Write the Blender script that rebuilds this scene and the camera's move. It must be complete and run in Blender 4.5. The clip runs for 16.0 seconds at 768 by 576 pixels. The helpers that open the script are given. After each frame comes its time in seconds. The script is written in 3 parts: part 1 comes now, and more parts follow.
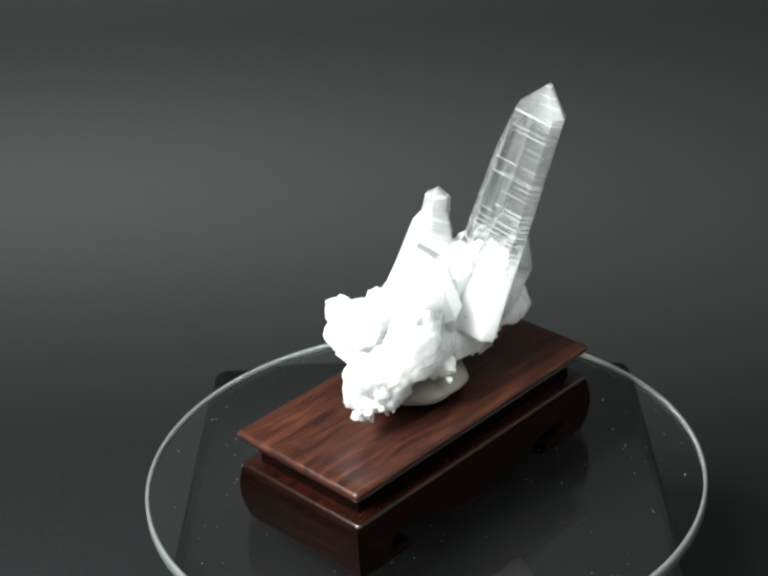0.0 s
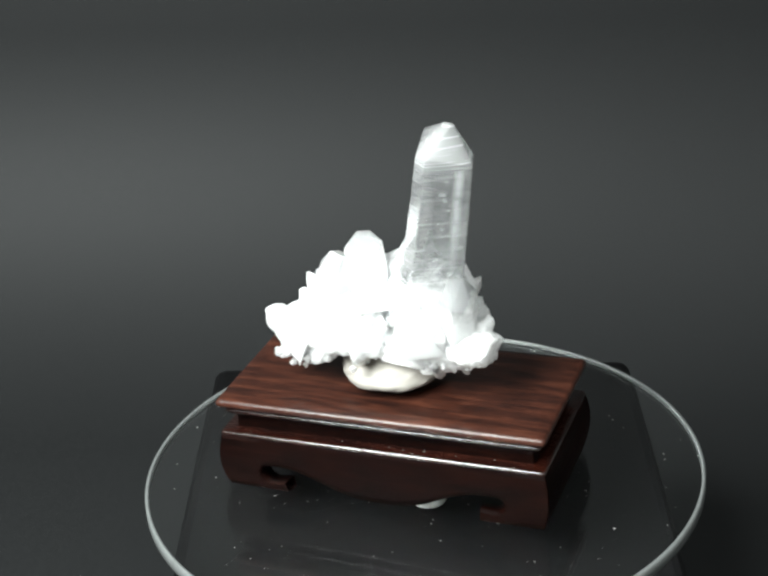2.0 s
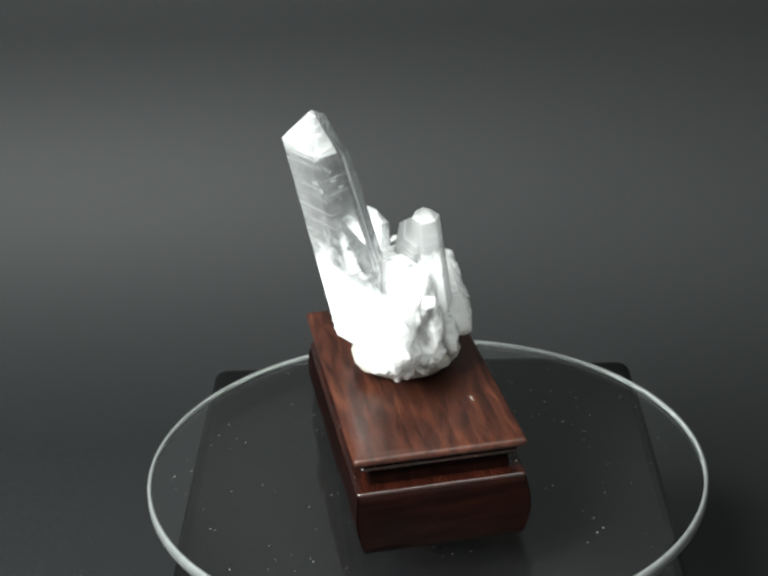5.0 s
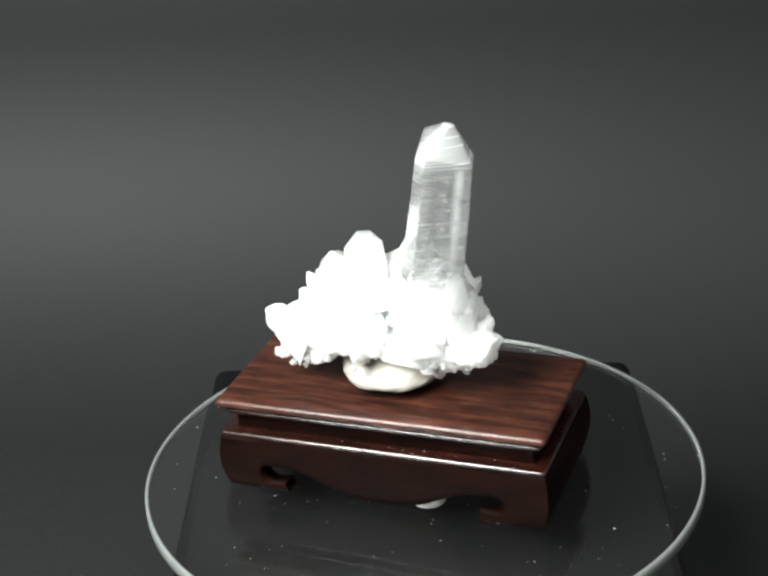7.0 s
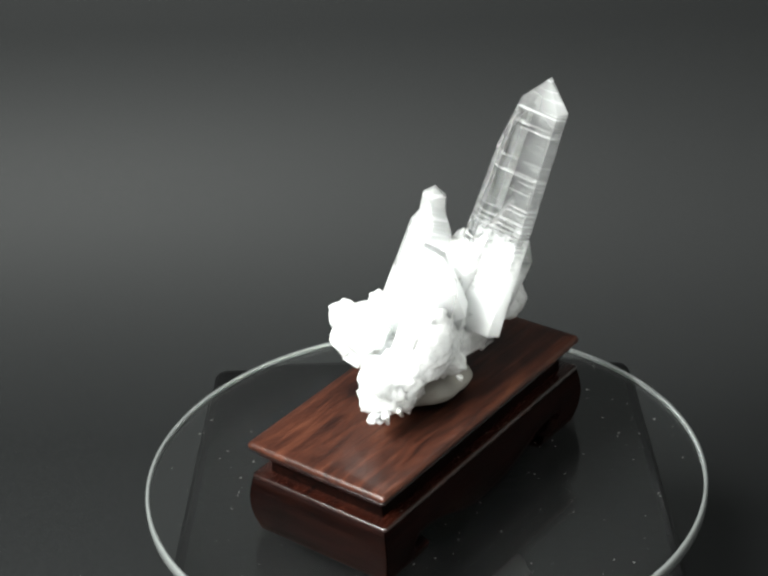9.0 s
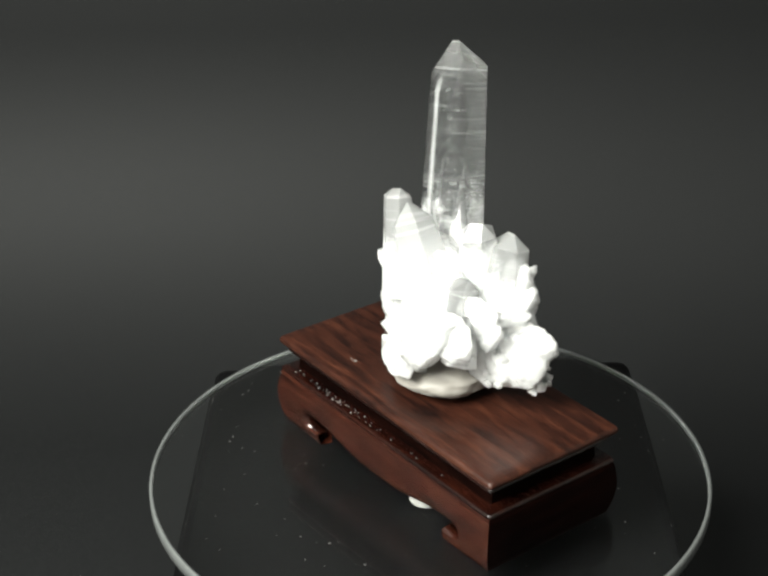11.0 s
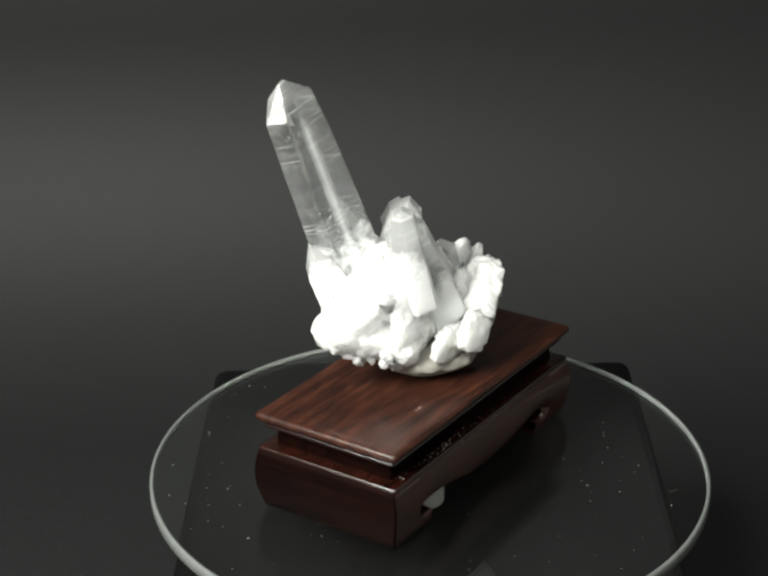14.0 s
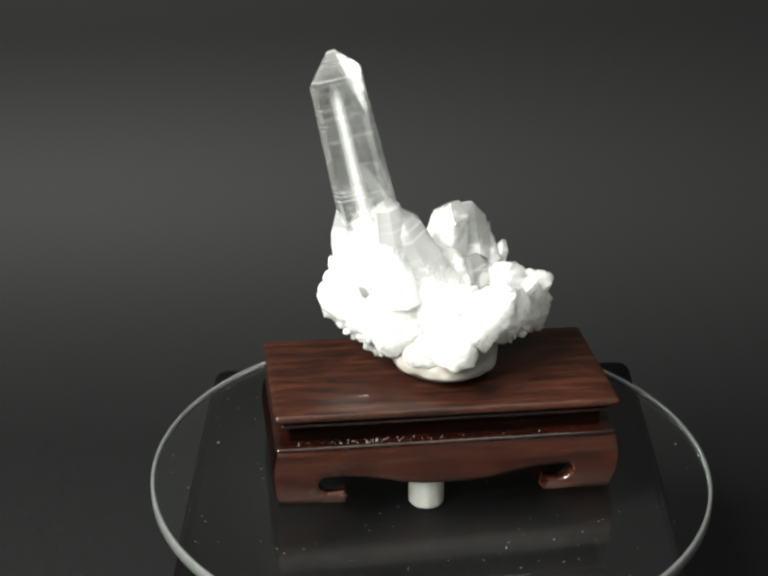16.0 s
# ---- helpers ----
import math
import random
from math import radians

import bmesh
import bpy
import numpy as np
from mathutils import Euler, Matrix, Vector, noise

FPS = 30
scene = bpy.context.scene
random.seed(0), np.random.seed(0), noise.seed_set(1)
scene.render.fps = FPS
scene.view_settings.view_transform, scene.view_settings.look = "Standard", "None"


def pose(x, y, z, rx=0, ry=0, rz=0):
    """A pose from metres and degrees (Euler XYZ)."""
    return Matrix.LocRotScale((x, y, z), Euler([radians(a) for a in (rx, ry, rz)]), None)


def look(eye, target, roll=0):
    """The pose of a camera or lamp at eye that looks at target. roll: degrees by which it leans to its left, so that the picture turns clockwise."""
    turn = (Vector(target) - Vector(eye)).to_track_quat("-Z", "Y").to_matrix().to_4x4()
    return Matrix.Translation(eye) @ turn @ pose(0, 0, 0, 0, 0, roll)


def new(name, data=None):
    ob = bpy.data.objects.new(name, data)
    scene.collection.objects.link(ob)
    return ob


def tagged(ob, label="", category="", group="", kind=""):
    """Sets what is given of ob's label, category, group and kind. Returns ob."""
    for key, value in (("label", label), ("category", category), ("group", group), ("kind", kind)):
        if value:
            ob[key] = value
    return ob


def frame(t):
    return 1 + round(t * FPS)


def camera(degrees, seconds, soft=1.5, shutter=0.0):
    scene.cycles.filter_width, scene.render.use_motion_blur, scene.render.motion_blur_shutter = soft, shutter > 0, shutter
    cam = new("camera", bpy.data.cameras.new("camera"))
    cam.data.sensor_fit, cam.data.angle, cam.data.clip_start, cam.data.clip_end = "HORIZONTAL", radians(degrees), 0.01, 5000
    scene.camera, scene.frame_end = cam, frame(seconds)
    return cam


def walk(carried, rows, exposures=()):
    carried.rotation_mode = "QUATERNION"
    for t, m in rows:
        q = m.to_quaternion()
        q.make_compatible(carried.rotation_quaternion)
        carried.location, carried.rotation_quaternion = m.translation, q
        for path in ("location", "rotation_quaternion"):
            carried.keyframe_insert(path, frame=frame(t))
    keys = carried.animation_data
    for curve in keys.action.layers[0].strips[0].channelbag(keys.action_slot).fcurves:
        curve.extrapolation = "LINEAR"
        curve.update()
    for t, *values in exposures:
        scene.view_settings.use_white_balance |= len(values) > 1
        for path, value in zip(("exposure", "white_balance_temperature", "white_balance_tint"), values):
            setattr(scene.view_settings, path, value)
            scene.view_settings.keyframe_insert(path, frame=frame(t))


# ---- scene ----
EYE = Vector((-0.0018, -0.3668, 0.2336))
PITCH, YAW, ROLL = -0.4537, -0.0208, -1.854
AIM = EYE + 0.4 * Vector((math.sin(YAW) * math.cos(PITCH), math.cos(YAW) * math.cos(PITCH), math.sin(PITCH)))
cam = camera(28.07, 16.0, soft=2.7)
walk(cam, [(0.0, look(EYE, AIM, ROLL)), (16.0, look(EYE, AIM, ROLL))],
     exposures=[(0.0, 0.15, 6420, 10), (2.3, 0.11, 6350, 9), (4.0, 0.43, 6350, 9), (6.4, 0.3, 6550, 10), (9.0, 0.28, 6550, 10), (11.3, -0.34, 6830, 10), (16.0, -0.30, 6830, 10)])

# ---- light ----
world = bpy.data.worlds.new("world")
world.use_nodes = True
scene.world = world
world.node_tree.nodes["Background"].inputs[0].default_value = (0.9, 0.96, 1.0, 1)
world.node_tree.nodes["Background"].inputs[1].default_value = 0.02


def area_lamp(name, eye, target, size, watts, color=(1, 1, 1)):
    data = bpy.data.lights.new(name, "AREA")
    data.shape, data.size, data.energy, data.color = "DISK", size, watts, color
    ob = new(name, data)
    ob.matrix_world = look(eye, target)
    return ob


area_lamp("key_lamp", (-0.35, -0.36, 0.48), (0, 0, 0.03), 0.36, 17.0, (0.96, 1.0, 0.965))
# Unseen fill, added to brighten the front and right of the crystals.
area_lamp("fill_lamp", (0.45, -0.75, 1.55), (0.3, -0.4, 0), 0.9, 10.5, (0.95, 1.0, 0.97))


# ---- materials ----
def material(name):
    m = bpy.data.materials.new(name)
    m.use_nodes = True
    t = m.node_tree
    return m, t, t.nodes["Principled BSDF"]


def node(t, kind, **values):
    n = t.nodes.new(kind)
    for k, v in values.items():
        n.inputs[k.replace("_", " ")].default_value = v
    return n


def ramp(t, source, stops):
    n = t.nodes.new("ShaderNodeValToRGB")
    e = n.color_ramp.elements
    for i, (at, c) in enumerate(stops):
        el = e[i] if i < 2 else e.new(at)
        el.position, el.color = at, (*c, 1) if len(c) == 3 else c
    t.links.new(source, n.inputs[0])
    return n.outputs[0]


def coords(t, scale=(1, 1, 1), turn=(0, 0, 0)):
    c = t.nodes.new("ShaderNodeTexCoord")
    mp = t.nodes.new("ShaderNodeMapping")
    mp.inputs["Scale"].default_value = scale
    mp.inputs["Rotation"].default_value = turn
    t.links.new(c.outputs["Object"], mp.inputs[0])
    return mp.outputs[0]


def noise_tex(t, where, scale, detail=4, rough=0.55, warp=0.0):
    n = node(t, "ShaderNodeTexNoise", Scale=scale, Detail=detail, Roughness=rough, Distortion=warp)
    t.links.new(where, n.inputs["Vector"])
    return n.outputs["Fac"]


def maths(t, op, a, b=None, c=None, clamp=False):
    n = t.nodes.new("ShaderNodeMath")
    n.operation, n.use_clamp = op, clamp
    for i, v in enumerate((a, b, c)):
        if v is None:
            continue
        if isinstance(v, (int, float)):
            n.inputs[i].default_value = v
        else:
            t.links.new(v, n.inputs[i])
    return n.outputs[0]


def bump(t, height, strength, distance, shader):
    n = node(t, "ShaderNodeBump", Strength=strength, Distance=distance)
    t.links.new(height, n.inputs["Height"])
    t.links.new(n.outputs[0], shader.inputs["Normal"])


def wood_material(name, tone, along=(11, 78, 78), coat=0.12, gloss=0.35, rough=0.24):
    """Lacquered rosewood: broad dark figure, fine pores along the grain, worn sheen."""
    m, t, p = material(name)
    g = noise_tex(t, coords(t, along), 5.0, 4, 0.5, 0.8)
    fine = noise_tex(t, coords(t, tuple(9 * q for q in along)), 4.0, 3, 0.6)
    cloud = noise_tex(t, coords(t), 45.0, 3)
    mix = maths(t, "ADD", maths(t, "MULTIPLY", g, 0.50), maths(t, "ADD", maths(t, "MULTIPLY", fine, 0.28), maths(t, "MULTIPLY", cloud, 0.22)))
    stops = [(0.37, (0.008, 0.0032, 0.0026)), (0.45, (0.022, 0.0070, 0.0044)), (0.54, (0.040, 0.0121, 0.0068)), (0.64, (0.070, 0.0230, 0.0124))]
    col = ramp(t, mix, [(at, tuple(c * k for c, k in zip(rgb, tone))) for at, rgb in stops])
    t.links.new(col, p.inputs["Base Color"])
    t.links.new(maths(t, "MULTIPLY_ADD", fine, 0.22, rough), p.inputs["Roughness"])
    p.inputs["Coat Weight"].default_value = coat
    p.inputs["Coat Roughness"].default_value = 0.12
    p.inputs["Specular IOR Level"].default_value = gloss
    bump(t, mix, 0.55, 0.0005, p)
    return m


def quartz_material(name, milk_low, milk_high, cut, soft, base_milk, tip_at=9.0, frost=0.0, grain=800, stripe=0.0):
    """Rock crystal: clear where it is sound, milky with inclusions towards the root."""
    m, t, p = material(name)
    c = t.nodes.new("ShaderNodeTexCoord")
    sep = t.nodes.new("ShaderNodeSeparateXYZ")
    t.links.new(c.outputs["Object"], sep.inputs[0])
    veil = noise_tex(t, coords(t), 160.0, 5, 0.6, 0.4)
    bands = noise_tex(t, coords(t, (30, 30, grain), (0.06, 0.10, 0)), 1.0, 4, 0.65)
    side = maths(t, "ADD", maths(t, "MULTIPLY", sep.outputs[0], 20.0), maths(t, "MULTIPLY", sep.outputs[1], -120.0), clamp=True)
    root = maths(t, "MULTIPLY_ADD", side, 0.07 * frost, cut)
    along = maths(t, "DIVIDE", maths(t, "SUBTRACT", root, sep.outputs[2]), soft, clamp=False)
    along = maths(t, "ADD", along, maths(t, "MULTIPLY_ADD", veil, 3.0, -1.5), clamp=True)
    ridge = maths(t, "MULTIPLY", maths(t, "SUBTRACT", bands, 0.535, clamp=True), 8.0, clamp=True)
    milk = maths(t, "MULTIPLY_ADD", along, milk_low - milk_high, milk_high)
    patch = maths(t, "MULTIPLY", maths(t, "SUBTRACT", noise_tex(t, coords(t, (75, 75, 28)), 1.0, 2), 0.42, clamp=True), 2.2, clamp=True)
    milk = maths(t, "ADD", milk, maths(t, "MULTIPLY", patch, 0.05))
    # one flank is frosted with fine growth lines, the other is clear
    milk = maths(t, "MULTIPLY_ADD", side, frost, milk)
    # the cap is whitened: frosting, plus lamp reflections put into the colour
    tip = maths(t, "MULTIPLY", maths(t, "SUBTRACT", sep.outputs[2], tip_at), 90.0, clamp=True)
    milk = maths(t, "MULTIPLY_ADD", tip, maths(t, "MULTIPLY_ADD", side, 0.28, 0.16), milk)
    # a milky seam that runs up inside one edge of the prism
    angle = maths(t, "ARCTAN2", sep.outputs[1], sep.outputs[0])
    seam = maths(t, "SUBTRACT", 1.0, maths(t, "MULTIPLY", maths(t, "ABSOLUTE", maths(t, "SUBTRACT", angle, 1.17)), 2.4), clamp=True)
    low = maths(t, "MULTIPLY", maths(t, "SUBTRACT", 0.060, sep.outputs[2]), 160.0, clamp=True)
    seam = maths(t, "MULTIPLY", maths(t, "MULTIPLY", seam, low), maths(t, "MULTIPLY_ADD", veil, 1.0, 0.6), clamp=True)
    milk = maths(t, "MULTIPLY_ADD", seam, stripe, milk)
    milk = maths(t, "MULTIPLY_ADD", ridge, base_milk, milk, clamp=True)
    p.inputs["Base Color"].default_value = (0.97, 0.98, 0.985, 1)
    p.inputs["IOR"].default_value = 1.54
    p.inputs["Roughness"].default_value = 0.06
    p.inputs["Transmission Weight"].default_value = 1.0
    white = node(t, "ShaderNodeBsdfPrincipled", Roughness=0.35, IOR=1.5)
    white.inputs["Base Color"].default_value = (0.90, 0.92, 0.925, 1)
    white.inputs["Subsurface Weight"].default_value = 0.9
    white.inputs["Subsurface Radius"].default_value = (0.007, 0.007, 0.007)
    white.inputs["Subsurface Scale"].default_value = 1.0
    mixer = t.nodes.new("ShaderNodeMixShader")
    t.links.new(milk, mixer.inputs[0])
    t.links.new(p.outputs[0], mixer.inputs[1])
    t.links.new(white.outputs[0], mixer.inputs[2])
    t.links.new(mixer.outputs[0], t.nodes["Material Output"].inputs[0])
    bump(t, maths(t, "ADD", bands, maths(t, "MULTIPLY", veil, 0.3)), 0.25, 0.0003, p)
    bump(t, maths(t, "ADD", bands, veil), 0.3, 0.0004, white)
    return m


def matrix_material():
    """Milky quartz: white veils, clearer spots, tiny crystal faces and faint iron stains."""
    m, t, p = material("milky_quartz")
    n0 = noise_tex(t, coords(t), 38.0, 3)
    n1 = noise_tex(t, coords(t), 90.0, 4)
    n2 = noise_tex(t, coords(t), 500.0, 4)
    col = ramp(t, maths(t, "MULTIPLY_ADD", n1, 0.4, maths(t, "MULTIPLY", n0, 0.6)), [(0.34, (0.84, 0.82, 0.77)), (0.44, (0.91, 0.925, 0.92)), (0.6, (0.93, 0.945, 0.95))])
    t.links.new(col, p.inputs["Base Color"])
    t.links.new(maths(t, "MULTIPLY_ADD", n2, 0.22, 0.05), p.inputs["Roughness"])
    p.inputs["Subsurface Weight"].default_value = 1.0
    p.inputs["Subsurface Radius"].default_value = (0.007, 0.007, 0.007)
    p.inputs["Subsurface Scale"].default_value = 1.0
    p.inputs["IOR"].default_value = 1.54
    clear = maths(t, "MULTIPLY_ADD", n1, 0.5, maths(t, "MULTIPLY", n0, 0.5))
    t.links.new(ramp(t, clear, [(0.40, (0.25, 0.25, 0.25)), (0.58, (0.03, 0.03, 0.03))]), p.inputs["Transmission Weight"])
    cells = node(t, "ShaderNodeTexVoronoi", Scale=430.0, Randomness=1.0)
    t.links.new(coords(t), cells.inputs["Vector"])
    sep = t.nodes.new("ShaderNodeSeparateColor")
    t.links.new(cells.outputs["Color"], sep.inputs[0])
    relief = maths(t, "ADD", maths(t, "MULTIPLY", cells.outputs["Distance"], 1.2), maths(t, "MULTIPLY_ADD", sep.outputs[0], 0.35, maths(t, "MULTIPLY", n2, 0.5)))
    bump(t, relief, 0.5, 0.0006, p)
    return m


def plain(name, color, rough, grain=300.0, vary=0.15, relief=0.0002, metal=0.0):
    m, t, p = material(name)
    n = noise_tex(t, coords(t), grain, 4)
    lo, hi = [tuple(min(1, c * k) for c in color) for k in (1 - vary, 1 + vary)]
    t.links.new(ramp(t, n, [(0.3, lo), (0.7, hi)]), p.inputs["Base Color"])
    t.links.new(maths(t, "MULTIPLY_ADD", n, 0.15, rough - 0.07), p.inputs["Roughness"])
    p.inputs["Metallic"].default_value = metal
    bump(t, n, 0.3, relief, p)
    return m


def acrylic_material():
    m, t, p = material("clear_acrylic")
    p.inputs["Base Color"].default_value = (0.97, 0.985, 0.975, 1)
    p.inputs["IOR"].default_value = 1.49
    p.inputs["Transmission Weight"].default_value = 1.0
    p.inputs["Roughness"].default_value = 0.0
    return m


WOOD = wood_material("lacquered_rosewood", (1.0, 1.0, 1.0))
# Dark stain, deepened to put the shade of the upright sides into the colour.
WOOD_DARK = wood_material("stain_and_shade_rosewood", (0.10, 0.072, 0.068), coat=0.0, gloss=0.03, rough=0.48)
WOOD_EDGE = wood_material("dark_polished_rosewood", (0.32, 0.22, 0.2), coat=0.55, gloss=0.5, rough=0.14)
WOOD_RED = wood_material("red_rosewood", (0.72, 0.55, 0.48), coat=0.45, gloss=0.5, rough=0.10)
CLEAR = quartz_material("clear_quartz", 0.97, 0.01, 0.025, 0.014, 0.27, 0.058, 0.10, 1500, 0.4)
CLOUDY = quartz_material("cloudy_quartz", 1.0, 0.24, 0.018, 0.007, 0.12)
GLASSY = quartz_material("glassy_quartz", 0.9, 0.12, 0.010, 0.006, 0.3)
DRUSE = quartz_material("small_cloudy_quartz", 1.0, 0.8, -1.0, 0.01, 0.2)
MATRIX = matrix_material()
PUTTY = plain("mounting_wax", (0.31, 0.29, 0.262), 0.55, 120.0, 0.12)
ACRYLIC = acrylic_material()
EDGE = plain("sawn_acrylic_edge", (0.125, 0.132, 0.130), 0.35, 400.0, 0.12)
BLACK = plain("black_plastic", (0.0030, 0.0030, 0.0032), 0.45, 500.0, 0.2)
BLACK.node_tree.nodes["Principled BSDF"].inputs["Specular IOR Level"].default_value = 0.12
SPINDLE = plain("white_nylon", (0.28, 0.28, 0.27), 0.45)
CARD = plain("black_backdrop_card", (0.0103, 0.0110, 0.0114), 0.64, 900.0, 0.15, 0.0001)
CARD.node_tree.nodes["Principled BSDF"].inputs["Specular IOR Level"].default_value = 0.28
DUST = plain("dust", (0.26, 0.26, 0.25), 0.8)
TABLE = plain("grey_table_laminate", (0.25, 0.24, 0.23), 0.5, 40.0)
WALL = plain("wall_paint", (0.72, 0.72, 0.70), 0.8, 20.0, 0.05)


# ---- building helpers ----
def mesh_of(bm, name, mat, smooth=False):
    bmesh.ops.recalc_face_normals(bm, faces=bm.faces)
    for f in bm.faces:
        f.smooth = smooth
    me = bpy.data.meshes.new(name)
    bm.to_mesh(me)
    bm.free()
    me.materials.append(mat)
    return me


def part(name, bm, mat, parent=None, label="", m=None, smooth=False):
    ob = new(name, mesh_of(bm, name, mat, smooth))
    if parent is not None:
        ob.parent = parent
    if m is not None:
        ob.matrix_local = m
    if label:
        tagged(ob, label)
    return ob


def box(lo, hi, bevel=0.0, segments=3):
    bm = bmesh.new()
    c, s = [(a + b) / 2 for a, b in zip(lo, hi)], [b - a for a, b in zip(lo, hi)]
    bmesh.ops.create_cube(bm, size=1, matrix=Matrix.Translation(c) @ Matrix.Diagonal((*s, 1)))
    if bevel:
        bmesh.ops.bevel(bm, geom=bm.edges[:], offset=bevel, segments=segments, affect="EDGES", profile=0.5)
    return bm


def rings(outline_rings, cap=True):
    """Closed rings of equal length, skinned one to the next."""
    bm = bmesh.new()
    rows = [[bm.verts.new(v) for v in r] for r in outline_rings]
    n = len(rows[0])
    for a, b in zip(rows, rows[1:]):
        for i in range(n):
            bm.faces.new((a[i], a[(i + 1) % n], b[(i + 1) % n], b[i]))
    if cap:
        bm.faces.new(rows[0])
        bm.faces.new(rows[-1])
    return bm


def circle(r, z, n=64, x=0, y=0):
    return [(x + r * math.cos(2 * math.pi * i / n), y + r * math.sin(2 * math.pi * i / n), z) for i in range(n)]


def chunk_mesh(radii, seed, n=26):
    """A broken, faceted lump."""
    rnd = random.Random(seed)
    bm = bmesh.new()
    for _ in range(n):
        v = Vector((rnd.gauss(0, 1), rnd.gauss(0, 1), rnd.gauss(0, 1))).normalized() * rnd.uniform(0.88, 1.06)
        bm.verts.new([a * b for a, b in zip(v, radii)])
    h = bmesh.ops.convex_hull(bm, input=bm.verts[:])
    bmesh.ops.delete(bm, geom=[g for g in h["geom_interior"] if isinstance(g, bmesh.types.BMVert)], context="VERTS")
    bmesh.ops.bevel(bm, geom=bm.edges[:], offset=0.05 * min(radii), segments=1, affect="EDGES", clamp_overlap=True)
    return bm


def joined(pieces):
    bm = bmesh.new()
    for one, m in pieces:
        bmesh.ops.transform(one, matrix=m, verts=one.verts[:])
        me = bpy.data.meshes.new("piece")
        one.to_mesh(me)
        one.free()
        bm.from_mesh(me)
        bpy.data.meshes.remove(me)
    return bm


# ---- the room, the table and the backdrop ----
TABLE_Z = -0.110


def room():
    z0, z1, w = -0.80, 1.70, 1.8
    tagged(part("floor", box((-w, -w, z0 - 0.05), (w, w, z0)), TABLE), "plain grey floor of the room", "floor", kind="structure")
    tagged(part("ceiling", box((-w, -w, z1), (w, w, z1 + 0.05)), WALL), "plain white ceiling", "ceiling", kind="structure")
    for name, lo, hi in (("wall_north", (-w, w, z0), (w, w + 0.1, z1)), ("wall_south", (-w, -w - 0.1, z0), (w, -w, z1)),
                         ("wall_east", (w, -w, z0), (w + 0.1, w, z1)), ("wall_west", (-w - 0.1, -w, z0), (-w, w, z1))):
        tagged(part(name, box(lo, hi), WALL), "plain white painted wall", "wall", kind="structure")
    t = tagged(new("table"), "grey laminate table under the black backdrop", "table")
    t.location = (0, 0, z0)
    part("tabletop", box((-0.75, -0.45, TABLE_Z - z0 - 0.028), (0.75, 0.85, TABLE_Z - z0 - 0.001), 0.003), TABLE, t)
    for x in (-0.7, 0.7):
        for y in (-0.4, 0.8):
            part("leg", box((x - 0.02, y - 0.02, 0), (x + 0.02, y + 0.02, TABLE_Z - z0 - 0.028), 0.002), TABLE, t)


def backdrop():
    """A sheet of black card that lies on the table and sweeps up behind."""
    y0, r, th = BACK_Y - BACK_R, BACK_R, 0.0015
    top = [(-0.30 + (y0 + 0.30) * i / 20, TABLE_Z + th, 0, 1) for i in range(20)]
    top += [(y0 + r * math.sin(a), TABLE_Z + th + r * (1 - math.cos(a)), -math.sin(a), math.cos(a)) for a in (math.pi / 2 * i / 40 for i in range(41))]
    top += [(BACK_Y + 0.0004 * i, TABLE_Z + th + r + (BACK_TOP - TABLE_Z - r) * i / 8, -1, 0) for i in range(1, 9)]
    prof = [(y, z) for y, z, _, _ in top] + [(y - ny * th, z - nz * th) for y, z, ny, nz in reversed(top)]
    bm = rings([[(-0.6 + 0.1 * k, y, z) for y, z in prof] for k in range(13)])
    tagged(part("backdrop", bm, CARD, smooth=True), "black card backdrop sweeping up behind the turntable", "backdrop", kind="structure")


BACK_Y, BACK_R, BACK_TOP = 0.33, 0.14, 0.44
room()
backdrop()


# ---- the turntable ----
DISC = (-0.0011, 0.0)
DISC_R = 0.0780
DECK_Z = -0.0153


